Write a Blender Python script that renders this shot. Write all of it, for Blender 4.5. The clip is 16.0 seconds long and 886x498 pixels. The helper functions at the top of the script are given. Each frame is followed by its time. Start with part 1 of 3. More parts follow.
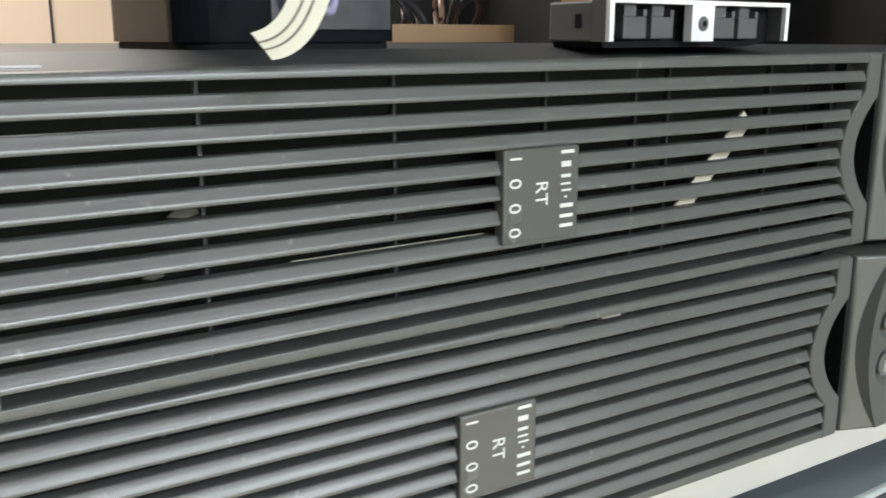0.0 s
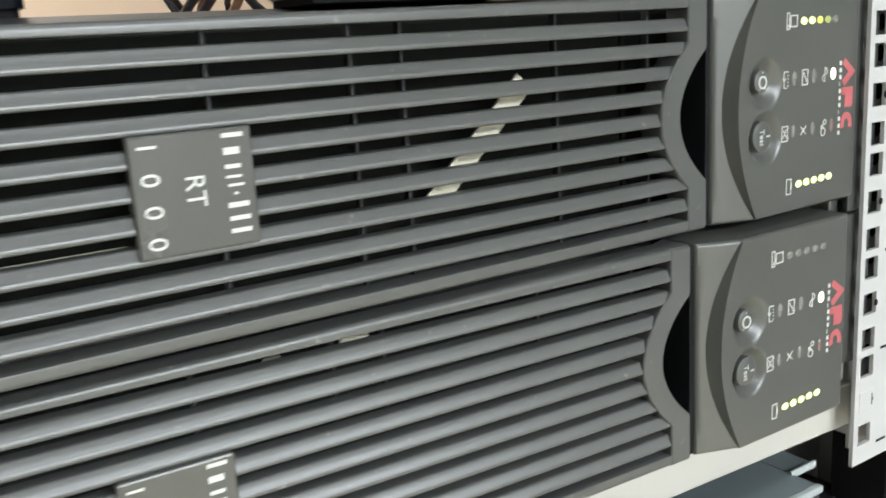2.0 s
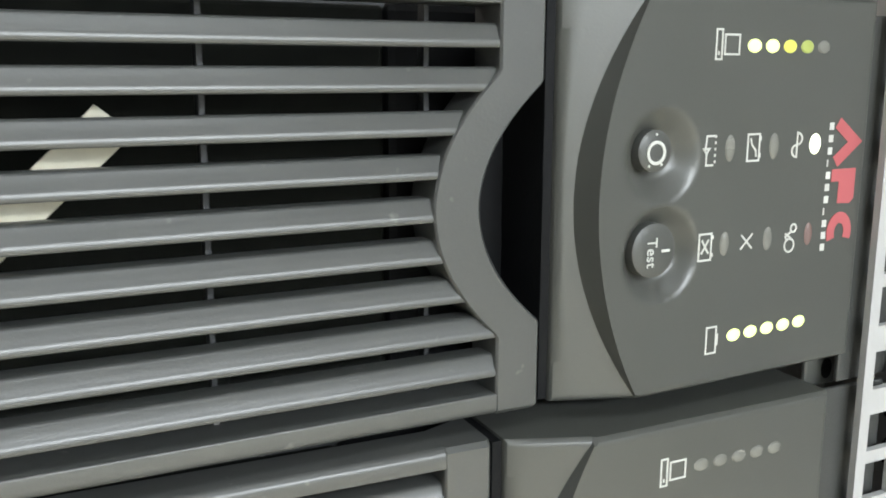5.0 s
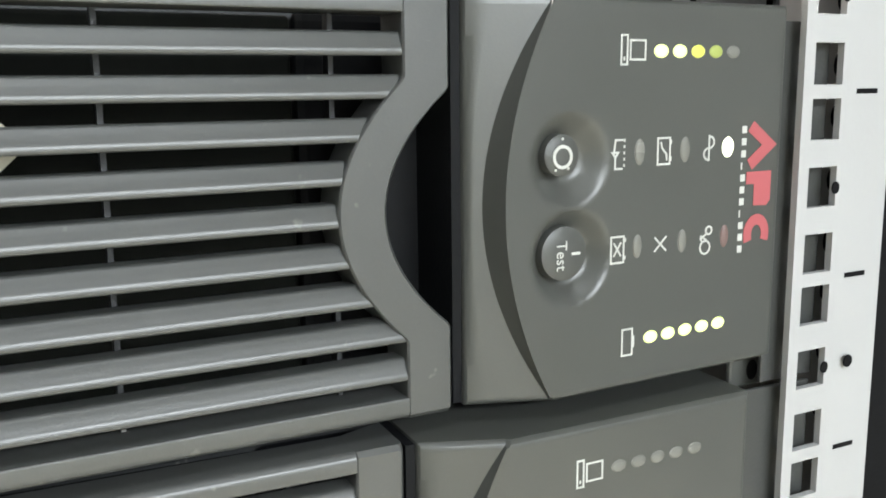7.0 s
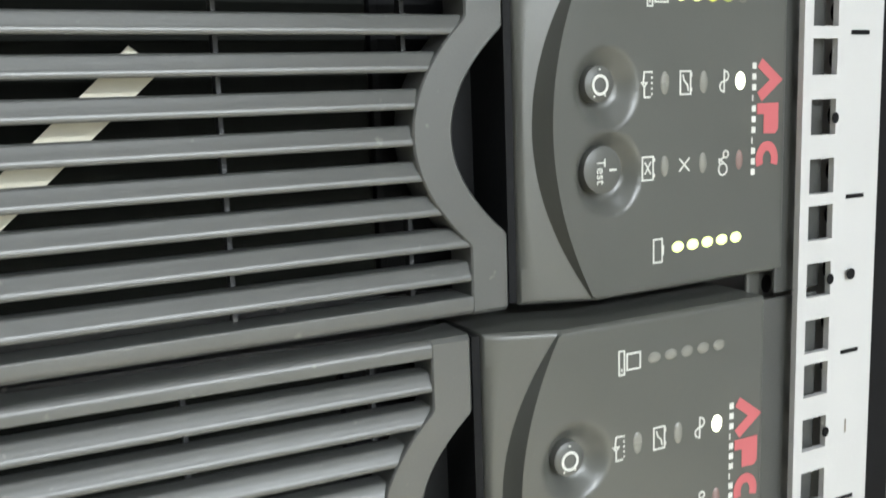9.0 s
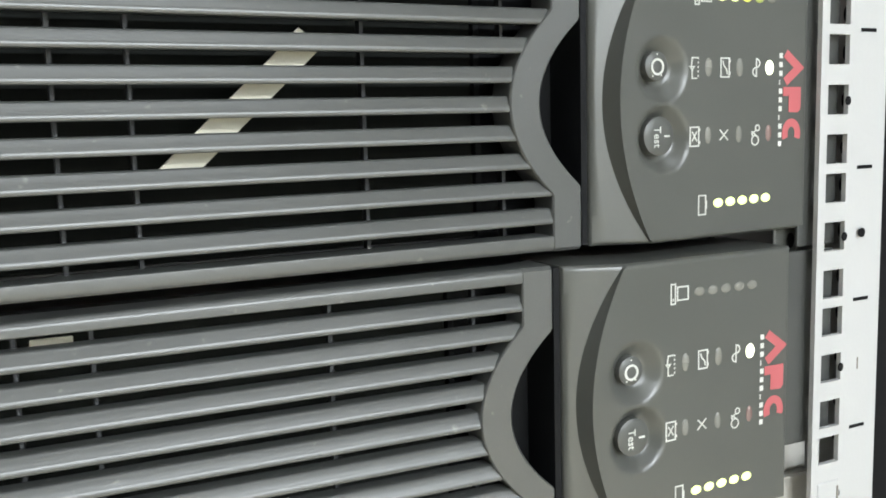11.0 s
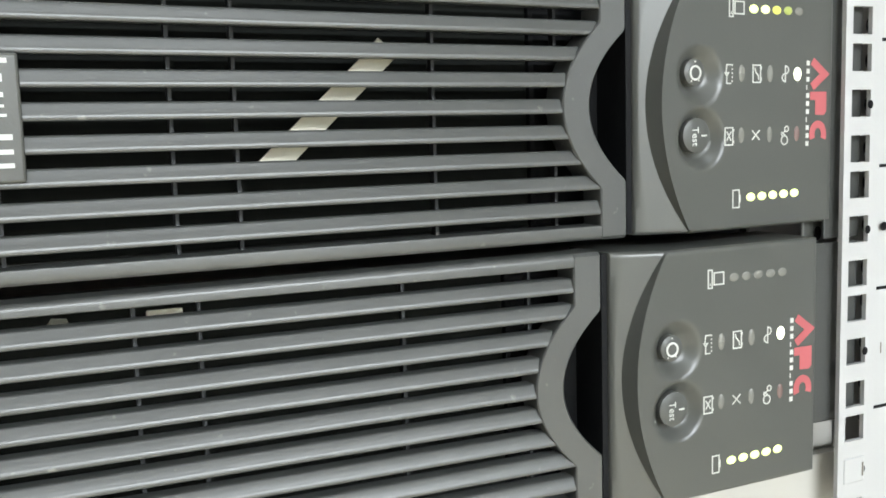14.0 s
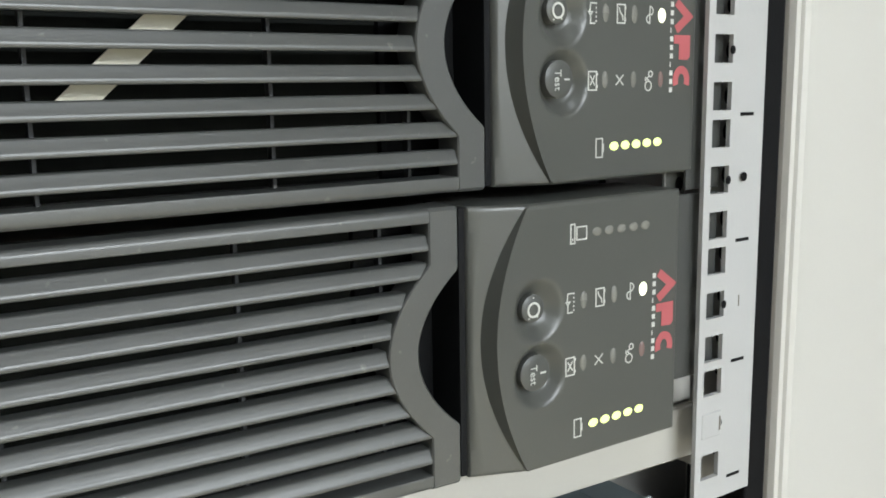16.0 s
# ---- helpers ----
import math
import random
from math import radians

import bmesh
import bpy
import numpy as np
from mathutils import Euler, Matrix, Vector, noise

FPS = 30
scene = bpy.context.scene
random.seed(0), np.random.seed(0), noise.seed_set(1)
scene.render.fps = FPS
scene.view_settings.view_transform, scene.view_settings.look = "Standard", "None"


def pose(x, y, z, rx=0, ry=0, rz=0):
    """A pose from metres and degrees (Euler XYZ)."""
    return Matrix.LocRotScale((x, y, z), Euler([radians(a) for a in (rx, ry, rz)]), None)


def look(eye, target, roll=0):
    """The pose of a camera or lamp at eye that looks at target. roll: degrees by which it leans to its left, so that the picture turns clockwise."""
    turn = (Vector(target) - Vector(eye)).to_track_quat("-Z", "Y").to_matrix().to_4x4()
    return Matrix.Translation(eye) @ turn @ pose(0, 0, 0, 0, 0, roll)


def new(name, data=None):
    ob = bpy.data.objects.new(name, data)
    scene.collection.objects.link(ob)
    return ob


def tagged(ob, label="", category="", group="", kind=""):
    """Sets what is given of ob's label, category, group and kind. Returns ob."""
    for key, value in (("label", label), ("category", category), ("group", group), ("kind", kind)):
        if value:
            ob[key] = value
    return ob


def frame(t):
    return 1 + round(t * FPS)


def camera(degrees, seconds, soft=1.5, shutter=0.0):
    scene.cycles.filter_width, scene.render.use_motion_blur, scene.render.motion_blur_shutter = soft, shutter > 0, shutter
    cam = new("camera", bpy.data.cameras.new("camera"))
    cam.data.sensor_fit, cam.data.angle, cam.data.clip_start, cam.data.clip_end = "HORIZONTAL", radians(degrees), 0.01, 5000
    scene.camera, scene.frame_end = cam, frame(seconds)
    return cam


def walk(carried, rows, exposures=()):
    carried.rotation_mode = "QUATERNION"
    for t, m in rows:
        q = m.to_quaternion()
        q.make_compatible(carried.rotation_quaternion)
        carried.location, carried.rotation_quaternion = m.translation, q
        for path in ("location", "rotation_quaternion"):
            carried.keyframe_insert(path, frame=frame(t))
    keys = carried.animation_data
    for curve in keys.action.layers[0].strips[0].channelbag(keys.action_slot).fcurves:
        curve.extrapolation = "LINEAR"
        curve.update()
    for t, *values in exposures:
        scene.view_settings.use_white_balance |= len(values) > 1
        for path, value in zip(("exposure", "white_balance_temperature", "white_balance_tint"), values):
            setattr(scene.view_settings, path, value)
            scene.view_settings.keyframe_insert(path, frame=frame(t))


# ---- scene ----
cam = camera(51.67, 16.0, soft=1.7, shutter=0.5)
# seconds, eye, turn about x, y and z
ROWS = [
    (0, -0.0415, -0.2155, 0.1822, 77.04, 0.06, -34.32),
    (0.5, -0.0182, -0.2264, 0.1834, 77.19, 0.35, -33.18),
    (1, 0.0121, -0.2259, 0.1781, 77.06, 2.03, -34.03),
    (1.5, 0.0423, -0.2213, 0.1678, 76.94, 2.81, -34.55),
    (2, 0.0758, -0.2139, 0.1664, 77.10, 3.40, -34.10),
    (2.5, 0.1176, -0.2096, 0.1703, 77.42, 3.42, -31.91),
    (3, 0.1493, -0.1935, 0.1748, 77.46, 2.40, -30.78),
    (5.5, 0.2508, -0.1380, 0.1586, 79.04, -0.28, -26.31),
    (6, 0.2524, -0.1459, 0.1587, 79.28, 0.04, -26.55),
    (6.5, 0.2557, -0.1482, 0.1553, 80.71, 0.27, -27.08),
    (7, 0.2559, -0.1503, 0.1583, 79.94, 0.60, -27.28),
    (7.5, 0.2512, -0.1540, 0.1640, 79.67, 1.67, -27.32),
    (8, 0.2446, -0.1593, 0.1620, 80.34, 1.42, -27.43),
    (8.5, 0.2375, -0.1625, 0.1539, 80.87, 1.23, -27.93),
    (9, 0.2290, -0.1727, 0.1417, 80.85, 2.03, -27.51),
    (9.5, 0.2189, -0.1809, 0.1371, 80.82, 2.09, -27.92),
    (10, 0.2086, -0.1898, 0.1346, 81.34, 2.02, -27.65),
    (12.5, 0.1601, -0.2292, 0.1226, 83.19, 1.26, -25.88),
    (13, 0.1593, -0.2305, 0.1242, 83.17, 1.39, -25.70),
    (13.5, 0.1604, -0.2306, 0.1234, 83.48, 1.51, -25.51),
    (14, 0.1614, -0.2308, 0.1237, 83.53, 1.69, -25.34),
    (14.5, 0.1607, -0.2296, 0.1240, 83.15, 1.70, -25.72),
    (15, 0.1685, -0.2223, 0.1227, 82.15, 1.22, -28.39),
    (15.5, 0.1762, -0.2091, 0.1211, 80.83, 0.96, -32.72),
    (16, 0.1773, -0.2073, 0.1219, 80.12, 0.95, -34.28),
]
walk(cam, [(t, pose(*p)) for t, *p in ROWS],
     exposures=[(0, 0.1), (2, 0.13), (3, 0.13), (5.5, 0.04), (8, 0.08), (10, 0.13), (12.5, 0.22), (14.5, 0.22), (15, 0.18), (16, -0.28)])

# ---- light ----
scene.view_settings.exposure = 0.0
world = bpy.data.worlds.new("room_air")
world.use_nodes = True
world.node_tree.nodes["Background"].inputs[0].default_value = (0.80, 0.85, 0.90, 1)
world.node_tree.nodes["Background"].inputs[1].default_value = 0.02
scene.world = world


def area_lamp(name, at, target, sx, sy, watts, colour):
    data = bpy.data.lights.new(name, "AREA")
    data.shape, data.size, data.size_y, data.energy, data.color = "RECTANGLE", sx, sy, watts, colour
    ob = new(name, data)
    ob.matrix_world = look(at, target)
    return ob


# fluorescent ceiling fittings of the room in front of the rack and behind it
area_lamp("ceiling_tube_lamp", (-0.10, -0.60, 1.42), (-0.10, -0.60, 0), 1.6, 0.22, 7, (0.925, 1.0, 1.055))
area_lamp("ceiling_tube_lamp", (0.55, -3.2, 1.42), (0.55, -3.2, 0), 2.4, 0.40, 195, (0.925, 1.0, 1.055))
area_lamp("ceiling_tube_lamp", (-0.2, 1.6, 1.42), (-0.2, 1.6, 0), 1.2, 0.3, 46, (1.0, 0.95, 0.88))


# ---- materials ----
def material(name, colour, rough=0.5, metal=0.0, vary=0.12, grain=900.0, bump=0.15, stain=30.0, spec=0.5, emit=0.0, coat=0.0, dust=0.0):
    m = bpy.data.materials.new(name)
    m.use_nodes = True
    nt = m.node_tree
    b = nt.nodes["Principled BSDF"]
    b.inputs["Roughness"].default_value = rough
    b.inputs["Metallic"].default_value = metal
    b.inputs["Specular IOR Level"].default_value = spec
    b.inputs["Coat Weight"].default_value = coat
    tc = nt.nodes.new("ShaderNodeTexCoord")
    fine = nt.nodes.new("ShaderNodeTexNoise")
    fine.inputs["Scale"].default_value, fine.inputs["Detail"].default_value = grain, 3
    broad = nt.nodes.new("ShaderNodeTexNoise")
    broad.inputs["Scale"].default_value, broad.inputs["Detail"].default_value = stain, 5
    nt.links.new(tc.outputs["Object"], fine.inputs["Vector"])
    nt.links.new(tc.outputs["Object"], broad.inputs["Vector"])
    mix = nt.nodes.new("ShaderNodeMix")
    mix.data_type = "RGBA"
    mix.inputs[6].default_value = (*[c * (1 - vary) for c in colour], 1)
    mix.inputs[7].default_value = (*[min(1, c * (1 + vary)) for c in colour], 1)
    avg = nt.nodes.new("ShaderNodeMath")
    avg.operation = "MULTIPLY_ADD"
    avg.inputs[1].default_value = 0.35
    scaled = nt.nodes.new("ShaderNodeMath")
    scaled.operation = "MULTIPLY"
    scaled.inputs[1].default_value = 0.65
    nt.links.new(broad.outputs["Fac"], scaled.inputs[0])
    nt.links.new(fine.outputs["Fac"], avg.inputs[0])
    nt.links.new(scaled.outputs[0], avg.inputs[2])
    nt.links.new(avg.outputs[0], mix.inputs[0])
    out = mix.outputs[2]
    if dust:
        specks = nt.nodes.new("ShaderNodeTexNoise")
        specks.inputs["Scale"].default_value, specks.inputs["Detail"].default_value = 260, 2
        nt.links.new(tc.outputs["Object"], specks.inputs["Vector"])
        cut = nt.nodes.new("ShaderNodeMapRange")
        cut.inputs[1].default_value, cut.inputs[2].default_value, cut.inputs[4].default_value = 0.70, 0.80, dust
        nt.links.new(specks.outputs["Fac"], cut.inputs[0])
        over = nt.nodes.new("ShaderNodeMix")
        over.data_type = "RGBA"
        over.inputs[7].default_value = (0.34, 0.33, 0.30, 1)
        nt.links.new(cut.outputs[0], over.inputs[0])
        nt.links.new(out, over.inputs[6])
        out = over.outputs[2]
    nt.links.new(out, b.inputs["Base Color"])
    rr = nt.nodes.new("ShaderNodeMapRange")
    rr.inputs[3].default_value, rr.inputs[4].default_value = max(0, rough - 0.08), min(1, rough + 0.08)
    nt.links.new(broad.outputs["Fac"], rr.inputs[0])
    nt.links.new(rr.outputs[0], b.inputs["Roughness"])
    if bump:
        bp = nt.nodes.new("ShaderNodeBump")
        bp.inputs["Strength"].default_value, bp.inputs["Distance"].default_value = bump, 0.0004
        nt.links.new(fine.outputs["Fac"], bp.inputs["Height"])
        nt.links.new(bp.outputs["Normal"], b.inputs["Normal"])
    if emit:
        b.inputs["Emission Color"].default_value = (*colour, 1)
        b.inputs["Emission Strength"].default_value = emit
    return m


M_BEZEL = material("charcoal_plastic", (0.080, 0.083, 0.080), 0.34, vary=0.18, grain=1600, bump=0.07, stain=22, spec=0.75, dust=0.4)
M_PANEL = material("charcoal_panel_plastic", (0.080, 0.083, 0.076), 0.32, vary=0.10, grain=1600, bump=0.05, stain=25, spec=0.7)
M_BUTTON = material("charcoal_button_plastic", (0.085, 0.088, 0.083), 0.38, vary=0.06, grain=1600, bump=0.15)
M_PLATE = material("charcoal_plate_paint", (0.060, 0.062, 0.060), 0.4, vary=0.15, grain=1200, bump=0.15, stain=20)
M_CASE = material("black_powder_coat", (0.035, 0.037, 0.038), 0.45, vary=0.25, grain=1200, bump=0.3, stain=18, dust=0.7)
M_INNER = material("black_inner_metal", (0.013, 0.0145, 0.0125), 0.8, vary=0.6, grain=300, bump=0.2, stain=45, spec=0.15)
# near black: shade of the grip recess and panel gap put into the colour
M_CAVITY = material("cavity_shade_black", (0.005, 0.0055, 0.0065), 0.6, vary=0.2, spec=0.2)
M_LABEL = material("badge_plastic", (0.085, 0.087, 0.080), 0.25, vary=0.06, grain=1400, bump=0.12)
M_INK = material("white_ink", (0.60, 0.61, 0.58), 0.55, vary=0.10, grain=2500, bump=0)
M_RED = material("red_ink", (0.45, 0.11, 0.12), 0.5, vary=0.10, grain=2500, bump=0)
M_LED_OFF = material("clear_led_lens", (0.20, 0.20, 0.18), 0.25, vary=0.15)
M_LED_ON = material("lit_green_led", (0.84, 0.96, 0.36), 0.3, vary=0.02, emit=1.05)
M_LED_YELLOW = material("yellow_green_led", (0.62, 0.64, 0.12), 0.3, vary=0.02, emit=0.45)
M_LED_MID = material("dim_green_led", (0.36, 0.42, 0.12), 0.3, vary=0.02, emit=0.15)
M_LED_WHITE = material("bright_led", (0.95, 1.0, 0.75), 0.3, vary=0.02, emit=1.5)
M_LED_RED = material("unlit_red_led", (0.21, 0.145, 0.135), 0.25, vary=0.15)
M_RAIL = material("white_rail_paint", (0.47, 0.473, 0.475), 0.45, vary=0.03, grain=700, bump=0.1, stain=14)
M_FRAME = material("white_frame_paint", (0.58, 0.57, 0.54), 0.4, vary=0.03, grain=700, bump=0.08, stain=8)
M_SHELF = material("cream_shelf_paint", (0.48, 0.47, 0.435), 0.42, vary=0.04, grain=700, bump=0.1, stain=10)
# rubber, and also the flat black pieces that stand in for shade in holes
M_BLACK = material("black_rubber_and_hole_shade", (0.007, 0.007, 0.008), 0.7, vary=0.3, spec=0.12)
M_DARKMETAL = material("dark_cabinet_metal", (0.030, 0.031, 0.034), 0.5, vary=0.3, stain=9)
M_TEAL = material("blue_grey_metal", (0.19, 0.23, 0.245), 0.35, metal=0.2, vary=0.10, stain=12)
M_TEALRIM = material("pale_blue_grey_metal", (0.36, 0.40, 0.41), 0.35, vary=0.10, stain=12)
M_STRAP = material("cream_strap", (0.58, 0.55, 0.43), 0.4, vary=0.10, stain=90)
M_SCRAP = material("grey_beige_paper", (0.14, 0.135, 0.10), 0.7, vary=0.25, stain=200)
M_GLOSS = material("black_gloss_plastic", (0.006, 0.007, 0.009), 0.18, vary=0.2, bump=0.02, spec=0.04)
M_SMOKE = material("smoky_window_plastic", (0.028, 0.030, 0.036), 0.12, vary=0.7, grain=120, bump=0.05, stain=60, coat=0.4)
M_PAPER = material("cream_label_paper", (0.56, 0.54, 0.44), 0.6, vary=0.06, stain=60)
M_PRINT = material("dark_print", (0.16, 0.14, 0.11), 0.6, vary=0.2)
M_CABLE = material("dark_cable", (0.022, 0.022, 0.026), 0.35, vary=0.2)
M_BROWNCABLE = material("brown_cable", (0.20, 0.12, 0.075), 0.4, vary=0.2)
M_BLUECABLE = material("violet_cable", (0.30, 0.28, 0.42), 0.3, vary=0.1)
M_CARD = material("brown_cardboard", (0.36, 0.235, 0.135), 0.8, vary=0.12, grain=500, bump=0.3, stain=20)
M_SWITCH = material("silver_switch_paint", (0.74, 0.74, 0.74), 0.35, metal=0.0, vary=0.06, stain=20)
M_PORT = material("grey_port_plastic", (0.085, 0.087, 0.09), 0.45, vary=0.08)
M_SWITCHSIDE = material("grey_switch_case", (0.10, 0.10, 0.10), 0.45, vary=0.12, stain=20)
# unseen front wall, kept pale so the glossy fronts have brightness to reflect
M_FRONTWALL = material("pale_unseen_wall", (0.80, 0.80, 0.79), 0.75, vary=0.05, grain=200, bump=0.1, stain=3)
M_WALL = material("peach_wall_paint", (0.66, 0.53, 0.42), 0.8, vary=0.05, grain=200, bump=0.15, stain=4)
M_ROOM = material("room_wall_paint", (0.40, 0.40, 0.40), 0.8, vary=0.05, grain=200, bump=0.1, stain=3)
# unseen side walls, kept dark so reflections fall off towards the sides
M_DARKWALL = material("dark_unseen_wall", (0.10, 0.10, 0.10), 0.7, vary=0.1, grain=200, bump=0.1, stain=3)
M_FLOOR = material("beige_floor", (0.66, 0.59, 0.44), 0.45, vary=0.15, stain=5)


# ---- mesh helpers ----
def finish(name, bm, mat, smooth=False):
    me = bpy.data.meshes.new(name)
    bmesh.ops.recalc_face_normals(bm, faces=bm.faces)
    bm.to_mesh(me)
    bm.free()
    for p in me.polygons:
        p.use_smooth = smooth
    if smooth:
        me.set_sharp_from_angle(angle=radians(28))
    me.materials.append(mat)
    return me


def thing(name, bm, mat, smooth=False):
    return new(name, finish(name, bm, mat, smooth))


def part(name, bm, mat, parent, label="", smooth=False, shift=None):
    if shift is not None:
        bmesh.ops.translate(bm, verts=bm.verts, vec=shift)
    ob = new(name, finish(name, bm, mat, smooth))
    ob.parent = parent
    return tagged(ob, label)


def box(x0, x1, y0, y1, z0, z1, bevel=0.0, seg=2, bm=None):
    bm = bm or bmesh.new()
    made = bmesh.ops.create_cube(bm, size=1.0)["verts"]
    for v in made:
        v.co = Vector((x0 + (v.co.x + 0.5) * (x1 - x0), y0 + (v.co.y + 0.5) * (y1 - y0), z0 + (v.co.z + 0.5) * (z1 - z0)))
    if bevel:
        edges = list({e for v in made for e in v.link_edges})
        bmesh.ops.bevel(bm, geom=edges, offset=bevel, segments=seg, profile=0.5, affect="EDGES")
    return bm


def prism(points, y0, y1, bm=None):
    """A polygon in x and z drawn out from y0 to y1."""
    bm = bm or bmesh.new()
    front = [bm.verts.new((x, y0, z)) for x, z in points]
    back = [bm.verts.new((x, y1, z)) for x, z in points]
    bm.faces.new(front)
    bm.faces.new(back[::-1])
    for i in range(len(points)):
        j = (i + 1) % len(points)
        bm.faces.new((front[i], back[i], back[j], front[j]))
    return bm


def tube(points, radius, sides=10, bm=None, flat=1.0):
    bm = bm or bmesh.new()
    rings = []
    for i, p in enumerate(points):
        p = Vector(p)
        d = (Vector(points[min(i + 1, len(points) - 1)]) - Vector(points[max(i - 1, 0)])).normalized()
        a = d.cross(Vector((0, 0, 1)))
        a = a.normalized() if a.length > 1e-4 else Vector((1, 0, 0))
        b = d.cross(a).normalized()
        rings.append([bm.verts.new(p + radius * (math.cos(2 * math.pi * k / sides) * a + flat * math.sin(2 * math.pi * k / sides) * b)) for k in range(sides)])
    for r, s in zip(rings, rings[1:]):
        for k in range(sides):
            bm.faces.new((r[k], r[(k + 1) % sides], s[(k + 1) % sides], s[k]))
    bm.faces.new(rings[0])
    bm.faces.new(rings[-1][::-1])
    return bm


# ---- the uninterruptible power supply ----
ORIGIN = Vector((0.21, 0.2, 0.0925))      # middle of the unit's base
Z0, Z1, ZC = 0.0925, 0.1763, 0.1344       # bottom, top and middle of the front
FRONT = 0.0088                            # the plane of the grille
SLOT_TOP, SLOT_STEP, SLOT_H = 0.1721, 0.00797, 0.0034
X_LEFT, X_SLOT = -0.0190, -0.0140
RIBS = (0.0405, 0.1000, 0.1586, 0.2006, 0.2175, 0.2762, 0.3183)


def slot_end(z):
    d = abs(z - ZC)
    return min(0.3295, 0.3158 + 0.0137 * (d / 0.0255) ** 2.0)


def notch_edge(z):
    d = abs(z - ZC)
    return min(0.3394, 0.3257 + 0.0137 * (d / 0.0235) ** 2.0)


PANEL_END = 0.4247


def face_y(x):
    return 0.0022 + (x - 0.362) * 0.034


def arc_in(z):
    return 0.3478 + 0.0112 * ((z - ZC) / 0.0405) ** 2


def arc_out(z):
    return 0.3459 + 0.0131 * ((z - ZC) / 0.0405) ** 2


DISHES = ((0.3634, 0.1434, 0.0097, 0.0045), (0.3640, 0.1233, 0.0101, 0.0060))


def surface(x, z):
    """The control panel's front: a sloping strip, a curved step and a proud, slightly raked face with two dished rings."""
    a, b = arc_out(z), arc_in(z)
    strip = 0.0088 - (min(x, 0.3615) - 0.3427) * (0.0066 / 0.0188)
    if x <= a:
        y = strip
    elif x < b:
        u = (x - a) / (b - a)
        strip_a = 0.0088 - (a - 0.3427) * (0.0066 / 0.0188)
        y = strip_a + (face_y(b) - strip_a) * (0.9 * u + 0.1 * u * u)
    else:
        y = face_y(x)
    for cx, cz, big, small in DISHES:
        r = math.hypot(x - cx, z - cz)
        if r < big and x > b - 0.001:
            u = min(1, (big - r) / (big - small))
            y += 0.0036 * (0.75 * u + 0.25 * u * u * (3 - 2 * u))
    edge = min(z - Z0 - 0.0004, Z1 - 0.0006 - z, PANEL_END - x, x - 0.3427)
    if edge < 0.0012:
        y += 0.0012 * (1 - max(edge, 0) / 0.0012) ** 2
    return y


def control_panel_mesh():
    bm = bmesh.new()
    zs = [Z0 + 0.0004 + (Z1 - Z0 - 0.001) * t for t in np.concatenate([[0, 0.004, 0.009, 0.015], np.linspace(0.022, 0.978, 100), [0.985, 0.991, 0.996, 1]])]
    rows = []
    for z in zs:
        a, b = max(arc_out(z), 0.3432), max(arc_in(z), 0.3440)
        xs = [0.3427, 0.34285, *np.linspace(0.3431, a, 8), *np.linspace(a, b, 8)[1:], *np.linspace(b, PANEL_END - 0.0012, 92)[1:], PANEL_END - 0.0008, PANEL_END - 0.0004, PANEL_END]
        rows.append([bm.verts.new((x, surface(x, z), z)) for x in xs])
    for r, s in zip(rows, rows[1:]):
        for i in range(len(r) - 1):
            bm.faces.new((r[i], r[i + 1], s[i + 1], s[i]))
    rim = rows[0] + [r[-1] for r in rows[1:-1]] + rows[-1][::-1] + [r[0] for r in rows[-2:0:-1]]
    back = [bm.verts.new((v.co.x, 0.034, v.co.z)) for v in rim]
    for i in range(len(rim)):
        j = (i + 1) % len(rim)
        bm.faces.new((rim[i], back[i], back[j], rim[j]))
    return bm


def grille_frame_mesh():
    """Top, bottom and left bars and the right plate with its scooped edge."""
    bm = bmesh.new()
    back = FRONT + 0.010
    slots = [SLOT_TOP - SLOT_STEP * i for i in range(10)]
    c = 0.0018

    def bar(x0, x1, z0, z1, up, down, sag=0.0, lift=0.0):
        turn = [radians(90 * k / 5) for k in range(6)]

        def outline(lo, hi):
            return [(back, hi)] + [(FRONT + c * up * (1 - math.sin(q)), hi - c * up * (1 - math.cos(q))) for q in turn] + [(FRONT + c * down * (1 - math.cos(q)), lo + c * down * (1 - math.sin(q))) for q in turn] + [(back, lo)]

        prof = outline(z0, z1)
        a = [bm.verts.new((x0, y, z)) for y, z in outline(z0 + lift, z1 - sag)]
        b = [bm.verts.new((x1, y, z)) for y, z in prof]
        bm.faces.new(a)
        bm.faces.new(b[::-1])
        for i in range(len(prof)):
            j = (i + 1) % len(prof)
            bm.faces.new((a[i], b[i], b[j], a[j]))

    bar(X_LEFT, 0.3297, slots[0], Z1, 1, 0.2, sag=0.0016)
    bar(X_LEFT, 0.3297, Z0, slots[9] - SLOT_H, 0.2, 1, lift=0.0009)
    box(X_LEFT, X_SLOT, FRONT + 0.0002, back, slots[9] - SLOT_H, slots[0], bm=bm)
    zs = np.linspace(Z0, Z1, 85)
    left = [slot_end(z) for z in zs]
    right = [notch_edge(z) for z in zs]
    rows = []
    for z, a, b in zip(zs, left, right):
        e = min(z - Z0, Z1 - z)
        y = FRONT + (0.001 - e if e < 0.001 else 0)
        rows.append([bm.verts.new(p) for p in ((a, back, z), (a, y + 0.0003, z), (a + 0.0004, y - 0.0002, z), (b - 0.0007, y - 0.0002, z), (b, y + 0.0006, z), (b, back + 0.004, z))])
    for r, s in zip(rows, rows[1:]):
        for i in range(5):
            bm.faces.new((r[i], r[i + 1], s[i + 1], s[i]))
    bm.faces.new(rows[0])
    bm.faces.new(rows[-1][::-1])
    return bm


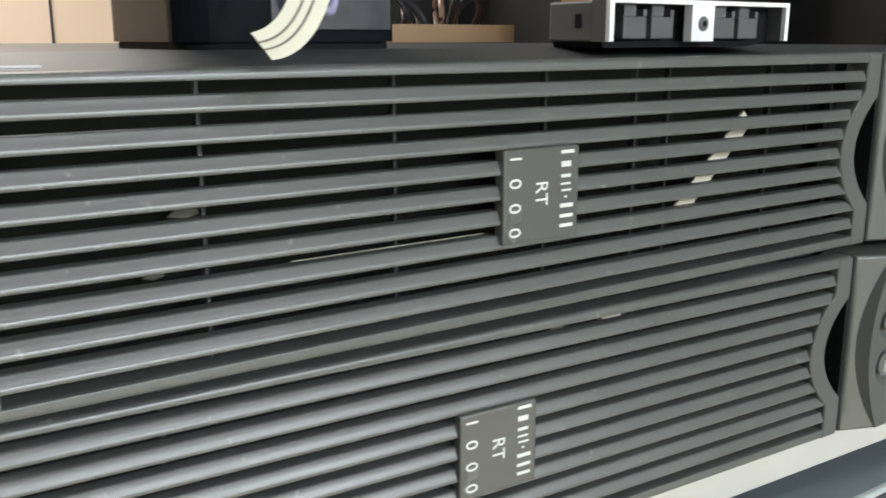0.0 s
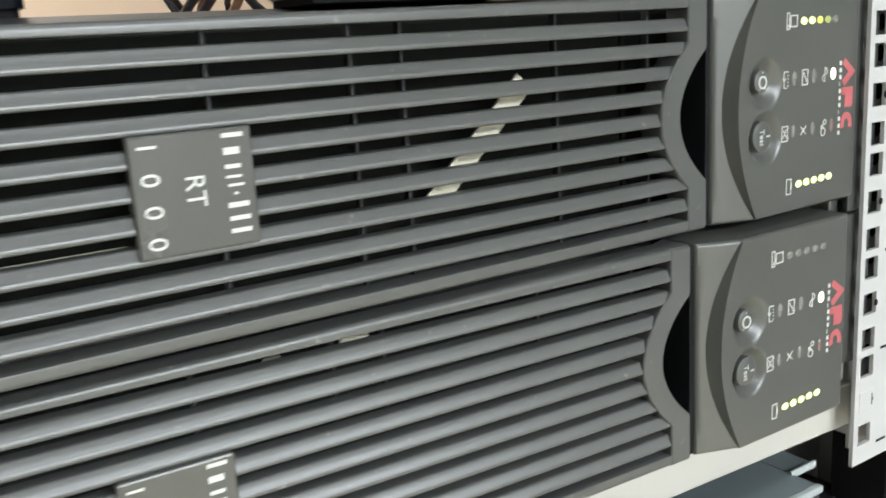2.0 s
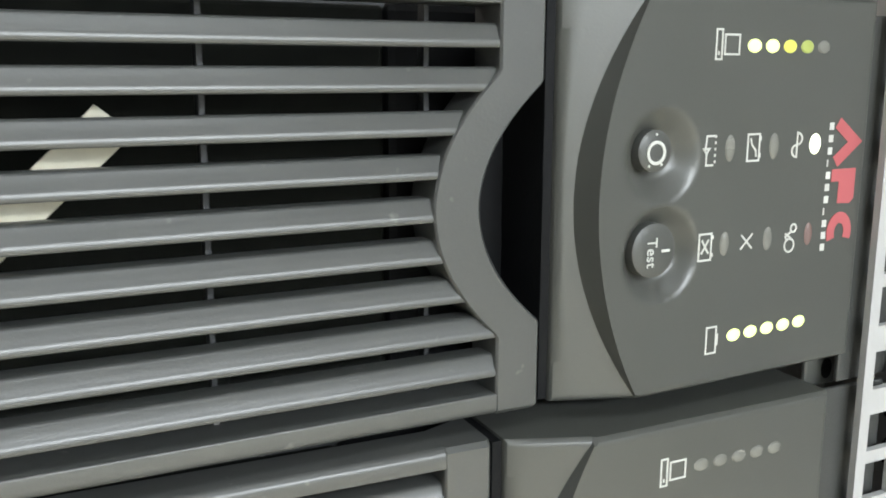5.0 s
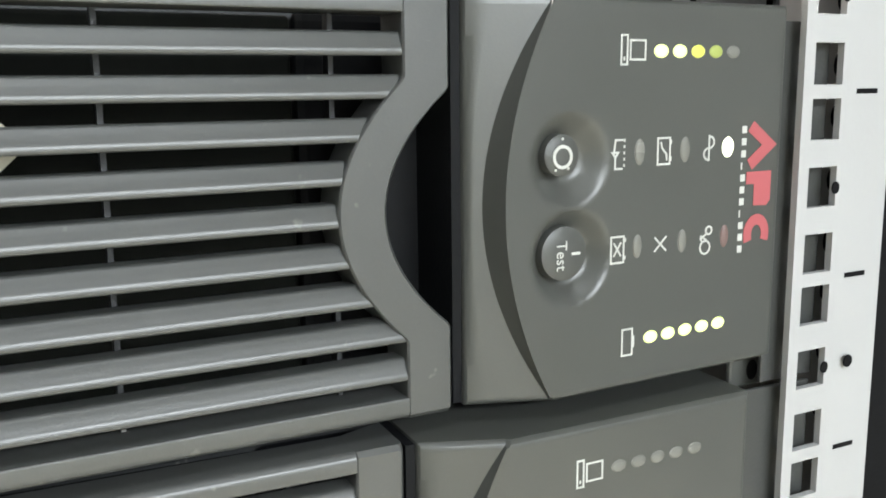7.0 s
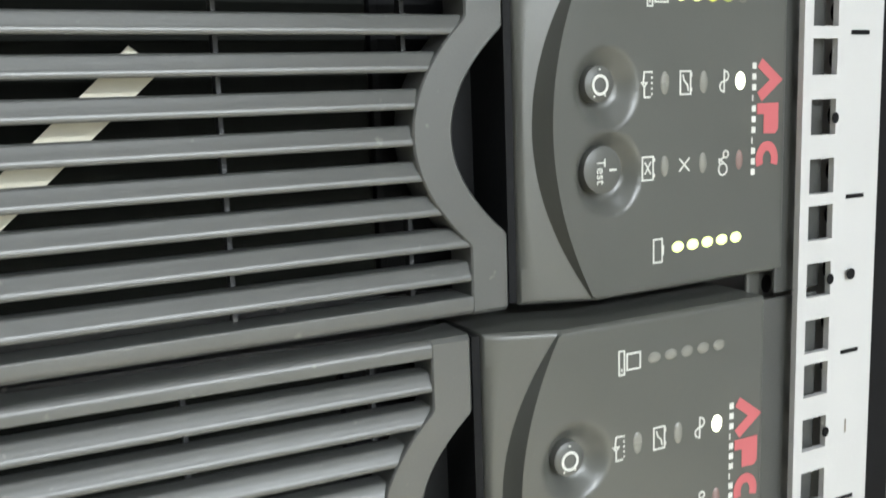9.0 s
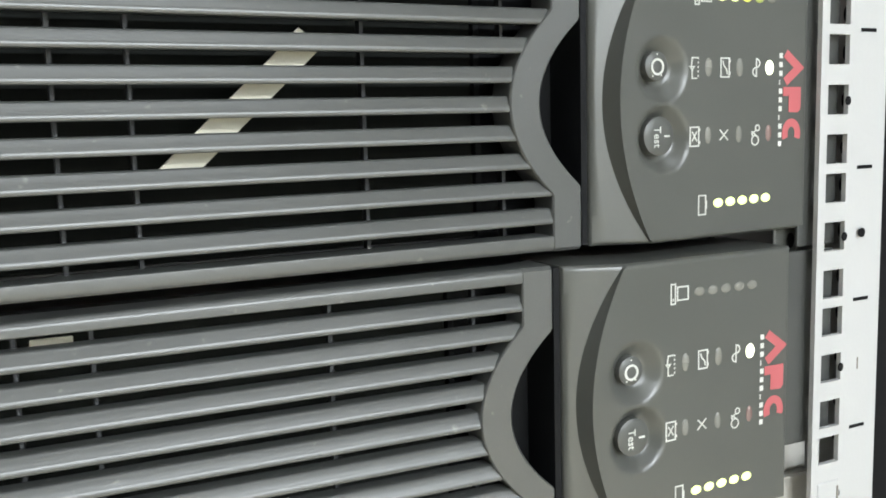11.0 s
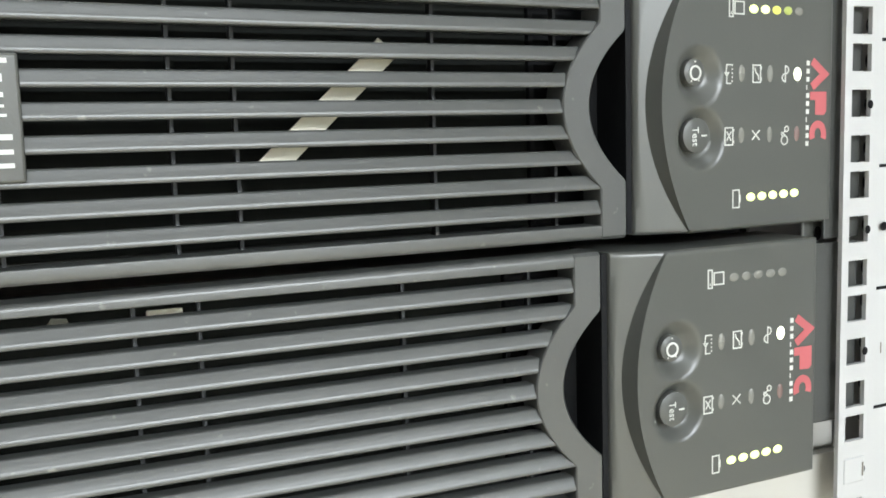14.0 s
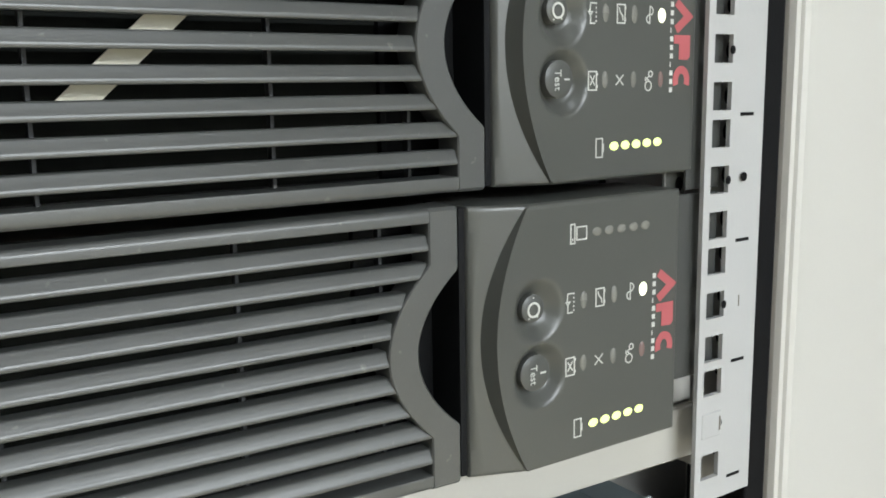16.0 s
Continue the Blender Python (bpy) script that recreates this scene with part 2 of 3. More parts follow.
def slat_mesh(x0, x1, z0, z1):
    """A slat with a flat front, softened edges and a top that slopes back."""
    f, back = FRONT + 0.0003, FRONT + 0.0072
    prof = [(back, z1 - 0.0002), (f + 0.0022, z1), (f + 0.0017, z1 - 0.0002), (f + 0.0013, z1 - 0.0006), (f + 0.0006, z0 + 0.0023), (f + 0.0003, z0 + 0.0018), (f + 0.0001, z0 + 0.0014), (f, z0 + 0.0009), (f, z0 + 0.0005), (f + 0.00015, z0 + 0.0002), (f + 0.0005, z0), (back, z0 + 0.0004)]
    bm = bmesh.new()
    a = [bm.verts.new((x0, y, z)) for y, z in prof]
    b = [bm.verts.new((x1, y, z)) for y, z in prof]
    bm.faces.new(a)
    bm.faces.new(b[::-1])
    for i in range(len(prof)):
        j = (i + 1) % len(prof)
        bm.faces.new((a[i], b[i], b[j], a[j]))
    return bm


def disc(cx, cz, rx, rz, depth, sides=20, y=None, dome=0.0004):
    y = face_y(cx) if y is None else y
    bm = bmesh.new()
    rings = []
    for k, (s, d) in enumerate(((1, depth), (1, 0.0), (0.85, -dome * 0.6), (0.45, -dome))):
        rings.append([bm.verts.new((cx + s * rx * math.cos(2 * math.pi * i / sides), y + d + (s * rx * math.cos(2 * math.pi * i / sides)) * 0.034, cz + s * rz * math.sin(2 * math.pi * i / sides))) for i in range(sides)])
    for r, s in zip(rings, rings[1:]):
        for i in range(sides):
            bm.faces.new((r[i], r[(i + 1) % sides], s[(i + 1) % sides], s[i]))
    bm.faces.new(rings[-1])
    bm.faces.new(rings[0][::-1])
    return bm


def stroke(points, w, y_of, bm=None):
    """A thin raised ink line of even width through points in x and z."""
    bm = bm or bmesh.new()
    pts = [Vector(p) for p in points]
    closed = (pts[0] - pts[-1]).length < 1e-6
    if closed:
        pts.pop()
    n = len(pts)
    sides = []
    for i, p in enumerate(pts):
        a = (p - pts[i - 1]).normalized() if closed or i else (pts[1] - p).normalized()
        b = (pts[(i + 1) % n] - p).normalized() if closed or i < n - 1 else a
        na, nb = Vector((-a.y, a.x)), Vector((-b.y, b.x))
        m = na + nb
        m = m.normalized() if m.length > 1e-3 else nb
        m = m * (w / 2) / max(0.45, m.dot(nb))
        sides.append((p + m, p - m))
    front = [[bm.verts.new((q.x, y_of(q.x) - 0.00012, q.y)) for q in s] for s in sides]
    back = [[bm.verts.new((q.x, y_of(q.x) + 0.0002, q.y)) for q in s] for s in sides]
    for i in range(n if closed else n - 1):
        j = (i + 1) % n
        bm.faces.new((front[i][0], front[i][1], front[j][1], front[j][0]))
        bm.faces.new((front[i][0], front[j][0], back[j][0], back[i][0]))
        bm.faces.new((front[i][1], back[i][1], back[j][1], front[j][1]))
    return bm


def ring_points(cx, cz, rx, rz, n=24, a0=0.0, a1=360.0):
    return [(cx + rx * math.cos(radians(a0 + (a1 - a0) * i / n)), cz + rz * math.sin(radians(a0 + (a1 - a0) * i / n))) for i in range(n + 1)]


def word(text, cx, cz, size, y, squeeze=1.0):
    """Lettering turned a quarter clockwise, its middle at cx, cz on the front."""
    cu = bpy.data.curves.new("word", "FONT")
    cu.body, cu.size, cu.extrude, cu.align_x, cu.align_y, cu.resolution_u = text, size, 0.00008, "CENTER", "CENTER", 3
    ob = bpy.data.objects.new("word", cu)
    scene.collection.objects.link(ob)
    me = bpy.data.meshes.new_from_object(ob.evaluated_get(bpy.context.evaluated_depsgraph_get()))
    bpy.data.objects.remove(ob)
    bm = bmesh.new()
    bm.from_mesh(me)
    bpy.data.meshes.remove(me)
    bmesh.ops.transform(bm, verts=bm.verts, matrix=Matrix.Translation((cx, y, cz)) @ pose(0, 0, 0, 0, 90, 0) @ pose(0, 0, 0, 90, 0, 0) @ Matrix.Diagonal((squeeze, 1, 1, 1)))
    return bm


LX0, LX1, LZ0, LZ1 = 0.1338, 0.1652, 0.1178, 0.1482


def power_supply(label, matrix, load, charge, lid, plate):
    root = tagged(new("power_supply"), label, "power supply", "stacked power supplies")
    root.matrix_world = matrix @ Matrix.Translation(ORIGIN)
    back = -ORIGIN

    def add(name, bm, mat, lab="", smooth=False, parent=None):
        return part(name, bm, mat, parent or root, lab, smooth, back)

    depth = 0.56
    case = bmesh.new()
    case_rows = [[case.verts.new((x, y, z)) for y, z in ((0.030, Z0 + 0.0005), (0.030, Z1 - 0.0024), (0.0312, Z1 - 0.0018), (0.058, lid), (depth, lid), (depth, Z0 + 0.0005))] for x in (-0.017, 0.4215)]
    for k in range(6):
        case.faces.new((case_rows[0][k], case_rows[0][(k + 1) % 6], case_rows[1][(k + 1) % 6], case_rows[1][k]))
    case.faces.new(case_rows[0])
    case.faces.new(case_rows[1][::-1])
    add("case", case, M_CASE, "black sheet metal case")
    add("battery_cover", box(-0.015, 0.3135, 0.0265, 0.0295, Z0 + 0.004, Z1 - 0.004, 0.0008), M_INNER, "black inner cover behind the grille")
    # recess floor coloured near black in place of the shade inside
    add("grip_recess", box(0.3140, 0.3425, 0.0262, 0.0296, Z0 + 0.003, Z1 - 0.003, 0.002), M_CAVITY, "recessed finger grip with its shade put in as black")
    grille = add("grille_frame", grille_frame_mesh(), M_BEZEL, smooth=True)
    for i in range(9):
        z1 = SLOT_TOP - SLOT_STEP * i - SLOT_H
        z0 = SLOT_TOP - SLOT_STEP * (i + 1)
        end = max(slot_end(z0), slot_end(z1)) + 0.001
        add("slat", slat_mesh(X_SLOT - 0.001, min(end, 0.3300), z0, z1), M_BEZEL, smooth=True)
    # ribs take the darker case material in place of shade behind the slats
    for x in RIBS:
        lo = SLOT_TOP - SLOT_STEP * 9 - SLOT_H - 0.002
        if x > 0.31:
            add("rib", box(x - 0.0005, x + 0.0005, FRONT + 0.0085, FRONT + 0.0112, Z1 - 0.024, SLOT_TOP + 0.002), M_CASE)
            add("rib", box(x - 0.0005, x + 0.0005, FRONT + 0.0085, FRONT + 0.0112, lo, Z0 + 0.024), M_CASE)
        else:
            add("rib", box(x - 0.0005, x + 0.0005, FRONT + 0.0085, FRONT + 0.0112, lo, SLOT_TOP + 0.002), M_CASE)
    # name badge set into the grille
    badge = add("badge", box(LX0, LX1, FRONT - 0.0012, FRONT + 0.004, LZ0, LZ1, 0.0007), M_LABEL, "dark grey badge with white lettering")
    y = FRONT - 0.0013
    h = LZ1 - LZ0
    for k, ch in enumerate("1000"):
        add("digit", word(ch, LX0 + 0.0043, LZ1 - h * (0.095 + 0.260 * k), 0.0068, y, 1.05), M_INK, parent=badge)
    add("lettering", word("RT", LX0 + 0.0152, LZ1 - h * 0.485, 0.0072, y, 0.95), M_INK, parent=badge)
    # the maker's line: plain bars of the letters' size
    pos = 0.02
    for wide, tall, off in ((0.085, 0.0056, 0), (0.135, 0.0042, -0.0006), (0.08, 0.0042, -0.0006), (0.05, 0.0042, -0.0006), (0.05, 0.0042, -0.0002), (0.05, 0.0010, -0.0004), (0.10, 0.0056, 0), (0.085, 0.0056, 0), (0.085, 0.0056, 0)):
        za, zb = LZ1 - h * pos, LZ1 - h * (pos + wide)
        xm = LX1 - 0.0052 + off
        bm = box(xm - tall / 2, xm + tall / 2, y - 0.0001, y + 0.0003, zb + (za - zb) * 0.28, za - (za - zb) * 0.28)
        add("lettering_bar", bm, M_INK, parent=badge)
        pos += wide + 0.021
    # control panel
    # added strip that keeps the gap beside the panel as dark as its shade
    add("gap_shade_strip", box(0.3404, 0.3424, FRONT + 0.0016, 0.030, Z0 + 0.001, Z1 - 0.001), M_CAVITY)
    panel = add("control_panel", control_panel_mesh(), M_PANEL, "charcoal control panel with a curved step", True)
    for k, (cx, cz, r) in enumerate(((0.3611, 0.1445, 0.0042), (0.3620, 0.1244, 0.0056))):
        knob = add("button", disc(cx, cz, r, r, 0.004, 32, dome=0.0006), M_BUTTON, "round button with a white mark", True, panel)
        flat = lambda x, c=cx: face_y(c) - 0.00068 + (x - c) * 0.034
        if k == 0:
            add("button_mark", stroke(ring_points(cx - 0.0002, cz - 0.0003, 0.0021, 0.0021), 0.00065, flat), M_INK, parent=knob)
            for dx, dz in ((-0.0017, -0.0029), (0.0014, -0.0027), (-0.0001, 0.0033)):
                add("button_mark", disc(cx + dx, cz + dz, 0.0003, 0.0003, 0.0001, 8, face_y(cx) - 0.0005, 0.0001), M_INK, parent=knob)
        else:
            add("button_mark", stroke([(cx + 0.0014, cz - 0.0001), (cx + 0.0036, cz - 0.0001)], 0.00055, flat), M_INK, parent=knob)
            add("lettering", word("Test", cx - 0.0012, cz - 0.0003, 0.0036, face_y(cx) - 0.0008, 0.95), M_INK, parent=knob)
    w = 0.00042

    def icon(strokes, width=w):
        bm = bmesh.new()
        for pts in strokes:
            stroke(pts, width, face_y, bm)
        add("panel_mark", bm, M_INK, parent=panel)

    def rect(xa, xb, za, zb):
        return [(xa, za), (xb, za), (xb, zb), (xa, zb), (xa, za)]

    icon([rect(0.3758, 0.3774, 0.1624, 0.1683), rect(0.3782, 0.3822, 0.1634, 0.1673), [(0.3766, 0.1632), (0.3766, 0.1640)]])
    icon([[(0.3768, 0.1470), (0.3748, 0.1470), (0.3744, 0.1440)], [(0.3748, 0.1436), (0.3748, 0.1410), (0.3768, 0.1410)]] + [[(0.3772, 0.1472 - 0.0013 * i), (0.3772, 0.1466 - 0.0013 * i)] for i in range(5)] + [[(0.3740, 0.1444), (0.3756, 0.1444), (0.3748, 0.1434), (0.3740, 0.1444)]])
    icon([rect(0.3864, 0.3898, 0.1414, 0.1470), [(0.3872, 0.1462), (0.3876, 0.1448), (0.3882, 0.1442), (0.3888, 0.1436), (0.3890, 0.1422)], [(0.3901, 0.1466), (0.3901, 0.1456)], [(0.3901, 0.1430), (0.3901, 0.1420)]])
    icon([[(0.4013, 0.1472), (0.4013, 0.1414)], ring_points(0.4013, 0.1456, 0.0015, 0.0013, 10, 80, -80), ring_points(0.4013, 0.1430, 0.0015, 0.0013, 10, 100, 260)])
    icon([rect(0.3742, 0.3776, 0.1210, 0.1266), [(0.3749, 0.1254), (0.3769, 0.1224)], [(0.3769, 0.1254), (0.3749, 0.1224)], [(0.3780, 0.1262), (0.3780, 0.1254)], [(0.3780, 0.1224), (0.3780, 0.1216)]])
    icon([[(0.3862, 0.1256), (0.3896, 0.1224)], [(0.3896, 0.1256), (0.3862, 0.1224)]])
    icon([ring_points(0.4022, 0.1258, 0.0009, 0.0009, 10), ring_points(0.4012, 0.1220, 0.0015, 0.0015, 12), [(0.4016, 0.1251), (0.3998, 0.1240), (0.4004, 0.1230)], [(0.3996, 0.1248), (0.4016, 0.1236)]])
    icon([rect(0.3778, 0.3806, 0.1002, 0.1060), [(0.3810, 0.1044), (0.3810, 0.1018)]])
    for k in range(5):
        lit = load[k]
        add("indicator", disc(0.3866 + 0.00523 * k, 0.1652, 0.0020, 0.0014, 0.002, 16), (M_LED_OFF, M_LED_MID, M_LED_ON, M_LED_YELLOW)[lit], ("unlit", "dimly lit green", "brightly lit pale green", "lit yellow-green")[lit] + " indicator", True, panel)
        lit = charge[k]
        add("indicator", disc(0.3859 + 0.00510 * k, 0.1034 + 0.0001 * k, 0.0020, 0.0014, 0.002, 16), (M_LED_OFF, M_LED_MID, M_LED_ON, M_LED_YELLOW)[lit], ("unlit", "dimly lit green", "brightly lit pale green", "lit yellow-green")[lit] + " indicator", True, panel)
    for k in range(3):
        x = 0.3814 + 0.01285 * k
        add("indicator", disc(x, 0.1443, 0.0014 if k < 2 else 0.0018, 0.0028 if k < 2 else 0.0023, 0.002, 16), M_LED_WHITE if k == 2 else M_LED_OFF, "bright white lit indicator" if k == 2 else "unlit clear indicator", True, panel)
        add("indicator", disc(x, 0.1241, 0.0013, 0.0026, 0.002, 16), M_LED_RED if k == 2 else M_LED_OFF, "unlit reddish indicator" if k == 2 else "unlit clear indicator", True, panel)
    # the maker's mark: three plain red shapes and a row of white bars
    xa, xb, za, zb = 0.4133, 0.4213, 0.1192, 0.1494
    third = (zb - za) / 3
    ya = lambda x: face_y(x)

    def flat_shape(points):
        bm = bmesh.new()
        vs = [bm.verts.new((x, ya(x) - 0.00012, z)) for x, z in points]
        bs = [bm.verts.new((x, ya(x) + 0.0003, z)) for x, z in points]
        bm.faces.new(vs)
        for i in range(len(points)):
            j = (i + 1) % len(points)
            bm.faces.new((vs[i], bs[i], bs[j], vs[j]))
        return bm

    add("red_mark", stroke([(xa + 0.0008, zb - 0.0006), (xb - 0.0010, zb - third * 0.50), (xa + 0.0008, zb - third * 0.94)], 0.0028, ya), M_RED, "plain red wedge", parent=panel)
    add("red_mark", flat_shape([(xa, zb - third * 1.10), (xb, zb - third * 1.10), (xb, zb - third * 1.78), (xb - 0.0012, zb - third * 1.90), (xa + 0.0026, zb - third * 1.88), (xa + 0.0026, zb - third * 1.38), (xa, zb - third * 1.38)]), M_RED, "plain red block", parent=panel)
    mid = za + third * 0.42
    add("red_mark", stroke(ring_points((xa + xb) / 2, mid + 0.0002, 0.0029, 0.0035, 18, -25, 205), 0.0025, ya), M_RED, "plain red arc", parent=panel)
    for k in range(11):
        z = zb - (k + 0.5) * (zb - za) / 11
        tall = 0.0005 if k in (3, 7) else 0.0015
        add("white_bar", stroke([(0.4113, z), (0.4113 + tall, z)], 0.0016, ya), M_INK, parent=panel)
    add("mounting_plate", box(0.4217, plate[0], plate[1], plate[1] + 0.0013, Z0 + plate[2], Z1 - 0.004, 0.0004), M_PLATE, "charcoal mounting plate beside the panel")
    return root


OFF = Vector((-0.0125, -0.0042, -0.0872))
PIVOT = Vector((0.345, 0.02, 0))
upper = power_supply("charcoal rack power supply with slatted front lying on another unit", Matrix.Identity(4), (2, 2, 3, 1, 0), (2, 2, 2, 2, 2), Z1 + 0.0025, (0.4390, 0.0045, -0.006))
LOWER = Matrix.Translation(OFF + PIVOT) @ pose(0, 0, 0, 0, 0, -2.47) @ Matrix.Translation(-PIVOT)
PANEL_END = 0.4237
lower = power_supply("charcoal rack power supply with slatted front standing on a cream shelf", LOWER, (0, 0, 0, 0, 0), (2, 2, 2, 2, 2), Z1 - 0.0024, (0.4510, 0.0128, 0.014))

ear = part("mounting_ear", box(0.4170, 0.4280, 0.0100, 0.0115, 0.0838, 0.0945, 0.0008), M_PANEL, upper, "dark lug with a round hole", shift=-ORIGIN)
# flat black disc in place of the shade inside the lug's hole
part("ear_hole", disc(0.4244, 0.0880, 0.0018, 0.0026, 0.0003, 16, 0.0098, 0.0), M_BLACK, ear, shift=-ORIGIN)

strip_bm = box(-0.0165, 0.0075, 0.0350, 0.0372, 0.1748, 0.1757, 0.0003)
part("top_strip", strip_bm, M_RAIL, upper, "thin bare metal strip along the top", shift=-ORIGIN)

# cream strap hanging behind the upper grille
def strap_middle(z):
    return 0.2558 + (z - 0.1462) * 1.09


levels = [0.1490, 0.1440, 0.1380, 0.1320, 0.1260, 0.1205]
edge = [(0.2590, 0.1546), (0.2626, 0.1516)] + [(strap_middle(z) + 0.0052, z) for z in levels] + [(strap_middle(z) - 0.0052, z) for z in levels[::-1]]
strap = tagged(thing("strap", prism(edge, 0.0163, 0.0170), M_STRAP), "cream plastic strap hanging behind the grille", "strap")
tape = tagged(thing("paper_strip", box(-0.02 + 0.085, 0.1330, 0.0170, 0.0176, 0.1178, 0.1206), M_STRAP), "torn cream paper strip behind the grille", "paper strip")


scrap = tagged(thing("paper_scrap", box(0.2040, 0.2135, 0.0190, 0.0196, 0.1660, 0.1694, 0.0004), M_STRAP), "torn beige paper scrap behind the lower grille", "paper scrap")
scrap.matrix_world = LOWER
for x, z, w, h, place in ((0.1790, 0.1672, 0.0060, 0.0026, LOWER), (0.0235, 0.1212, 0.0060, 0.0018, Matrix.Identity(4)), (0.0310, 0.1368, 0.0090, 0.0020, Matrix.Identity(4))):
    bm = prism([(x, z), (x + w * 0.55, z - h * 0.35), (x + w, z + h * 0.1), (x + w * 0.9, z + h * 0.8), (x + w * 0.3, z + h)], 0.0185, 0.0189)
    tagged(thing("paper_scrap", bm, M_SCRAP), "small torn grey-beige paper scrap behind the grille", "paper scrap").matrix_world = place

# ---- rack rail, frame and shelf ----
def rack_rail(x0, x1, y, z_lo, z_hi, first, mirror=False):
    """A punched rail: square holes in threes, at 15.9, 15.9 and 12.7 mm."""
    root = new("rack_rail")
    xs = (x0, x0 + 0.0033, x0 + 0.0127, x1) if not mirror else (x0, x1 - 0.0139, x1 - 0.0042, x1)
    bm = bmesh.new()
    holes = []
    u = first - 0.04445 * 8
    while u < z_hi:
        for d in (0.00635, 0.022225, 0.0381):
            if z_lo + 0.006 < u + d < z_hi - 0.006:
                holes.append(u + d)
        u += 0.04445
    t = 0.0018
    box(xs[0], xs[1], y, y + t, z_lo, z_hi, bm=bm)
    box(xs[2], xs[3], y, y + t, z_lo, z_hi, bm=bm)
    last = z_lo
    for z in holes:
        box(xs[1], xs[2], y, y + t, last, z - 0.00475, bm=bm)
        last = z + 0.00475
    box(xs[1], xs[2], y, y + t, last, z_hi, bm=bm)
    part("rail_face", bm, M_RAIL, root)
    part("rail_return", box(x1 - t, x1, y + t, y + 0.035, z_lo, z_hi), M_RAIL, root)
    return root, holes


rail, rail_holes = rack_rail(0.4257, 0.4562, 0.0, -0.0288, 0.42, 0.1118)
tagged(rail, "white painted rack rail with square punched holes", "rack rail")
for n, u in enumerate([0.1118 + 0.04445 * k for k in range(-3, 5)]):
    part("unit_mark", box(0.4434, 0.4506, -0.00012, 0.0002, u - 0.0006, u + 0.0006), M_BLACK, rail, "thin black printed tick")
part("rail_backing", box(0.4400, 0.4549, 0.0110, 0.0125, -0.0280, 0.42), M_RAIL, rail)
for z in rail_holes:
    # flat black discs put the dark of the holes and notches into colour
    part("backing_hole", disc(0.4512, z, 0.0030, 0.0036, 0.0003, 14, 0.0108, 0.0), M_BLACK, rail)
    if abs((z - 0.1118) / 0.04445 % 1 - 0.5) < 0.1:
        part("hole_notch", disc(0.4384, z - 0.0004, 0.0013, 0.0015, 0.0003, 12, -0.0001, 0.0), M_BLACK, rail)
part("hole_filler", box(0.4286, 0.4390, -0.0004, 0.0012, 0.0008 - 0.0050, 0.0008 + 0.0046, 0.0005), M_RAIL, rail, "white plastic filler in a hole")
part("filler_slit", box(0.4376, 0.4382, -0.0006, -0.0002, -0.0020, 0.0032), M_PRINT, rail)
# no real opening: a black disc gives the hole its shade
part("round_hole", disc(0.4455, 0.0900, 0.0016, 0.0016, 0.0003, 14, 0.0001 - 0.0012, 0.0), M_BLACK, rail)
part("unit_mark", box(0.4462, 0.4467, -0.00012, 0.0002, 0.0430, 0.0470), M_PRINT, rail)
# white door frame beyond the rail, with a black seal between
post = tagged(new("cabinet_frame"), "white painted cabinet frame with rounded vertical grooves", "cabinet frame")
part("seal", box(0.4563, 0.4682, 0.0012, 0.030, -1.0, 1.2, 0.001), M_BLACK, post, "black rubber seal")
prof = [(0.4684, 0.012), (0.4684, 0.000), (0.4692, -0.0024), (0.4712, -0.0028), (0.4728, -0.0012), (0.4736, 0.0022), (0.4758, 0.0022), (0.4772, -0.0004), (0.4796, -0.0012), (0.4838, -0.0010), (0.4868, 0.0014), (0.4886, 0.0060), (0.4893, 0.0120), (0.4893, 0.030)]
bm = bmesh.new()
rows_ = [[bm.verts.new((x, y, z)) for x, y in prof] for z in (-1.0, 0.0, 0.1, 0.2, 1.2)]
for r, s in zip(rows_, rows_[1:]):
    for i in range(len(prof) - 1):
        bm.faces.new((r[i], r[i + 1], s[i + 1], s[i]))
part("moulding", bm, M_FRAME, post)
side = tagged(thing("wall_panel", box(0.4895, 0.95, 0.0135, 0.060, -1.0, 1.2, 0.003), M_FRAME), "plain off-white cabinet panel", "panel")

# cream shelf under the lower unit
shelf = tagged(new("shelf"), "cream painted metal rack shelf carrying the units", "shelf")
shelf.matrix_world = Matrix.Translation((0.43, 0.010, 0)) @ pose(0, 0, 0, 0, 0, -2.3)
part("tray", box(-0.46, 0.0080, 0.0022, 0.46, 0.0030, 0.0050, 0.0004), M_SHELF, shelf)
part("end_tab", box(-0.0150, 0.0080, 0.0040, 0.0055, 0.0052, 0.0195, 0.0005), M_SHELF, shelf)
part("lip", box(-0.46, 0.0080, 0.0, 0.0020, -0.0146, 0.0050, 0.0006), M_SHELF, shelf)

# blue-grey sliding tray below the shelf
tray = tagged(new("sliding_tray"), "blue-grey metal sliding tray under the shelf", "tray")
tt = box(-0.03, 0.400, 0.0002, 0.20, -0.0300, -0.0280, 0.0004)
box(0.4002, 0.4160, 0.0125, 0.20, -0.0300, -0.0280, bm=tt)
part("tray_top", tt, M_TEAL, tray)
part("tray_rim", box(-0.03, 0.400, -0.0034, 0.0, -0.0306, -0.0272, 0.0008), M_TEALRIM, tray, "pale bent front rim")
part("tray_front", box(-0.03, 0.398, -0.0030, -0.0010, -0.0500, -0.0308, 0.0006), M_DARKMETAL, tray, "dark front edge")
part("tray_edge", box(0.3985, 0.4160, 0.0112, 0.0124, -0.0296, -0.0262, 0.0003), M_TEALRIM, tray, "pale bent edge")
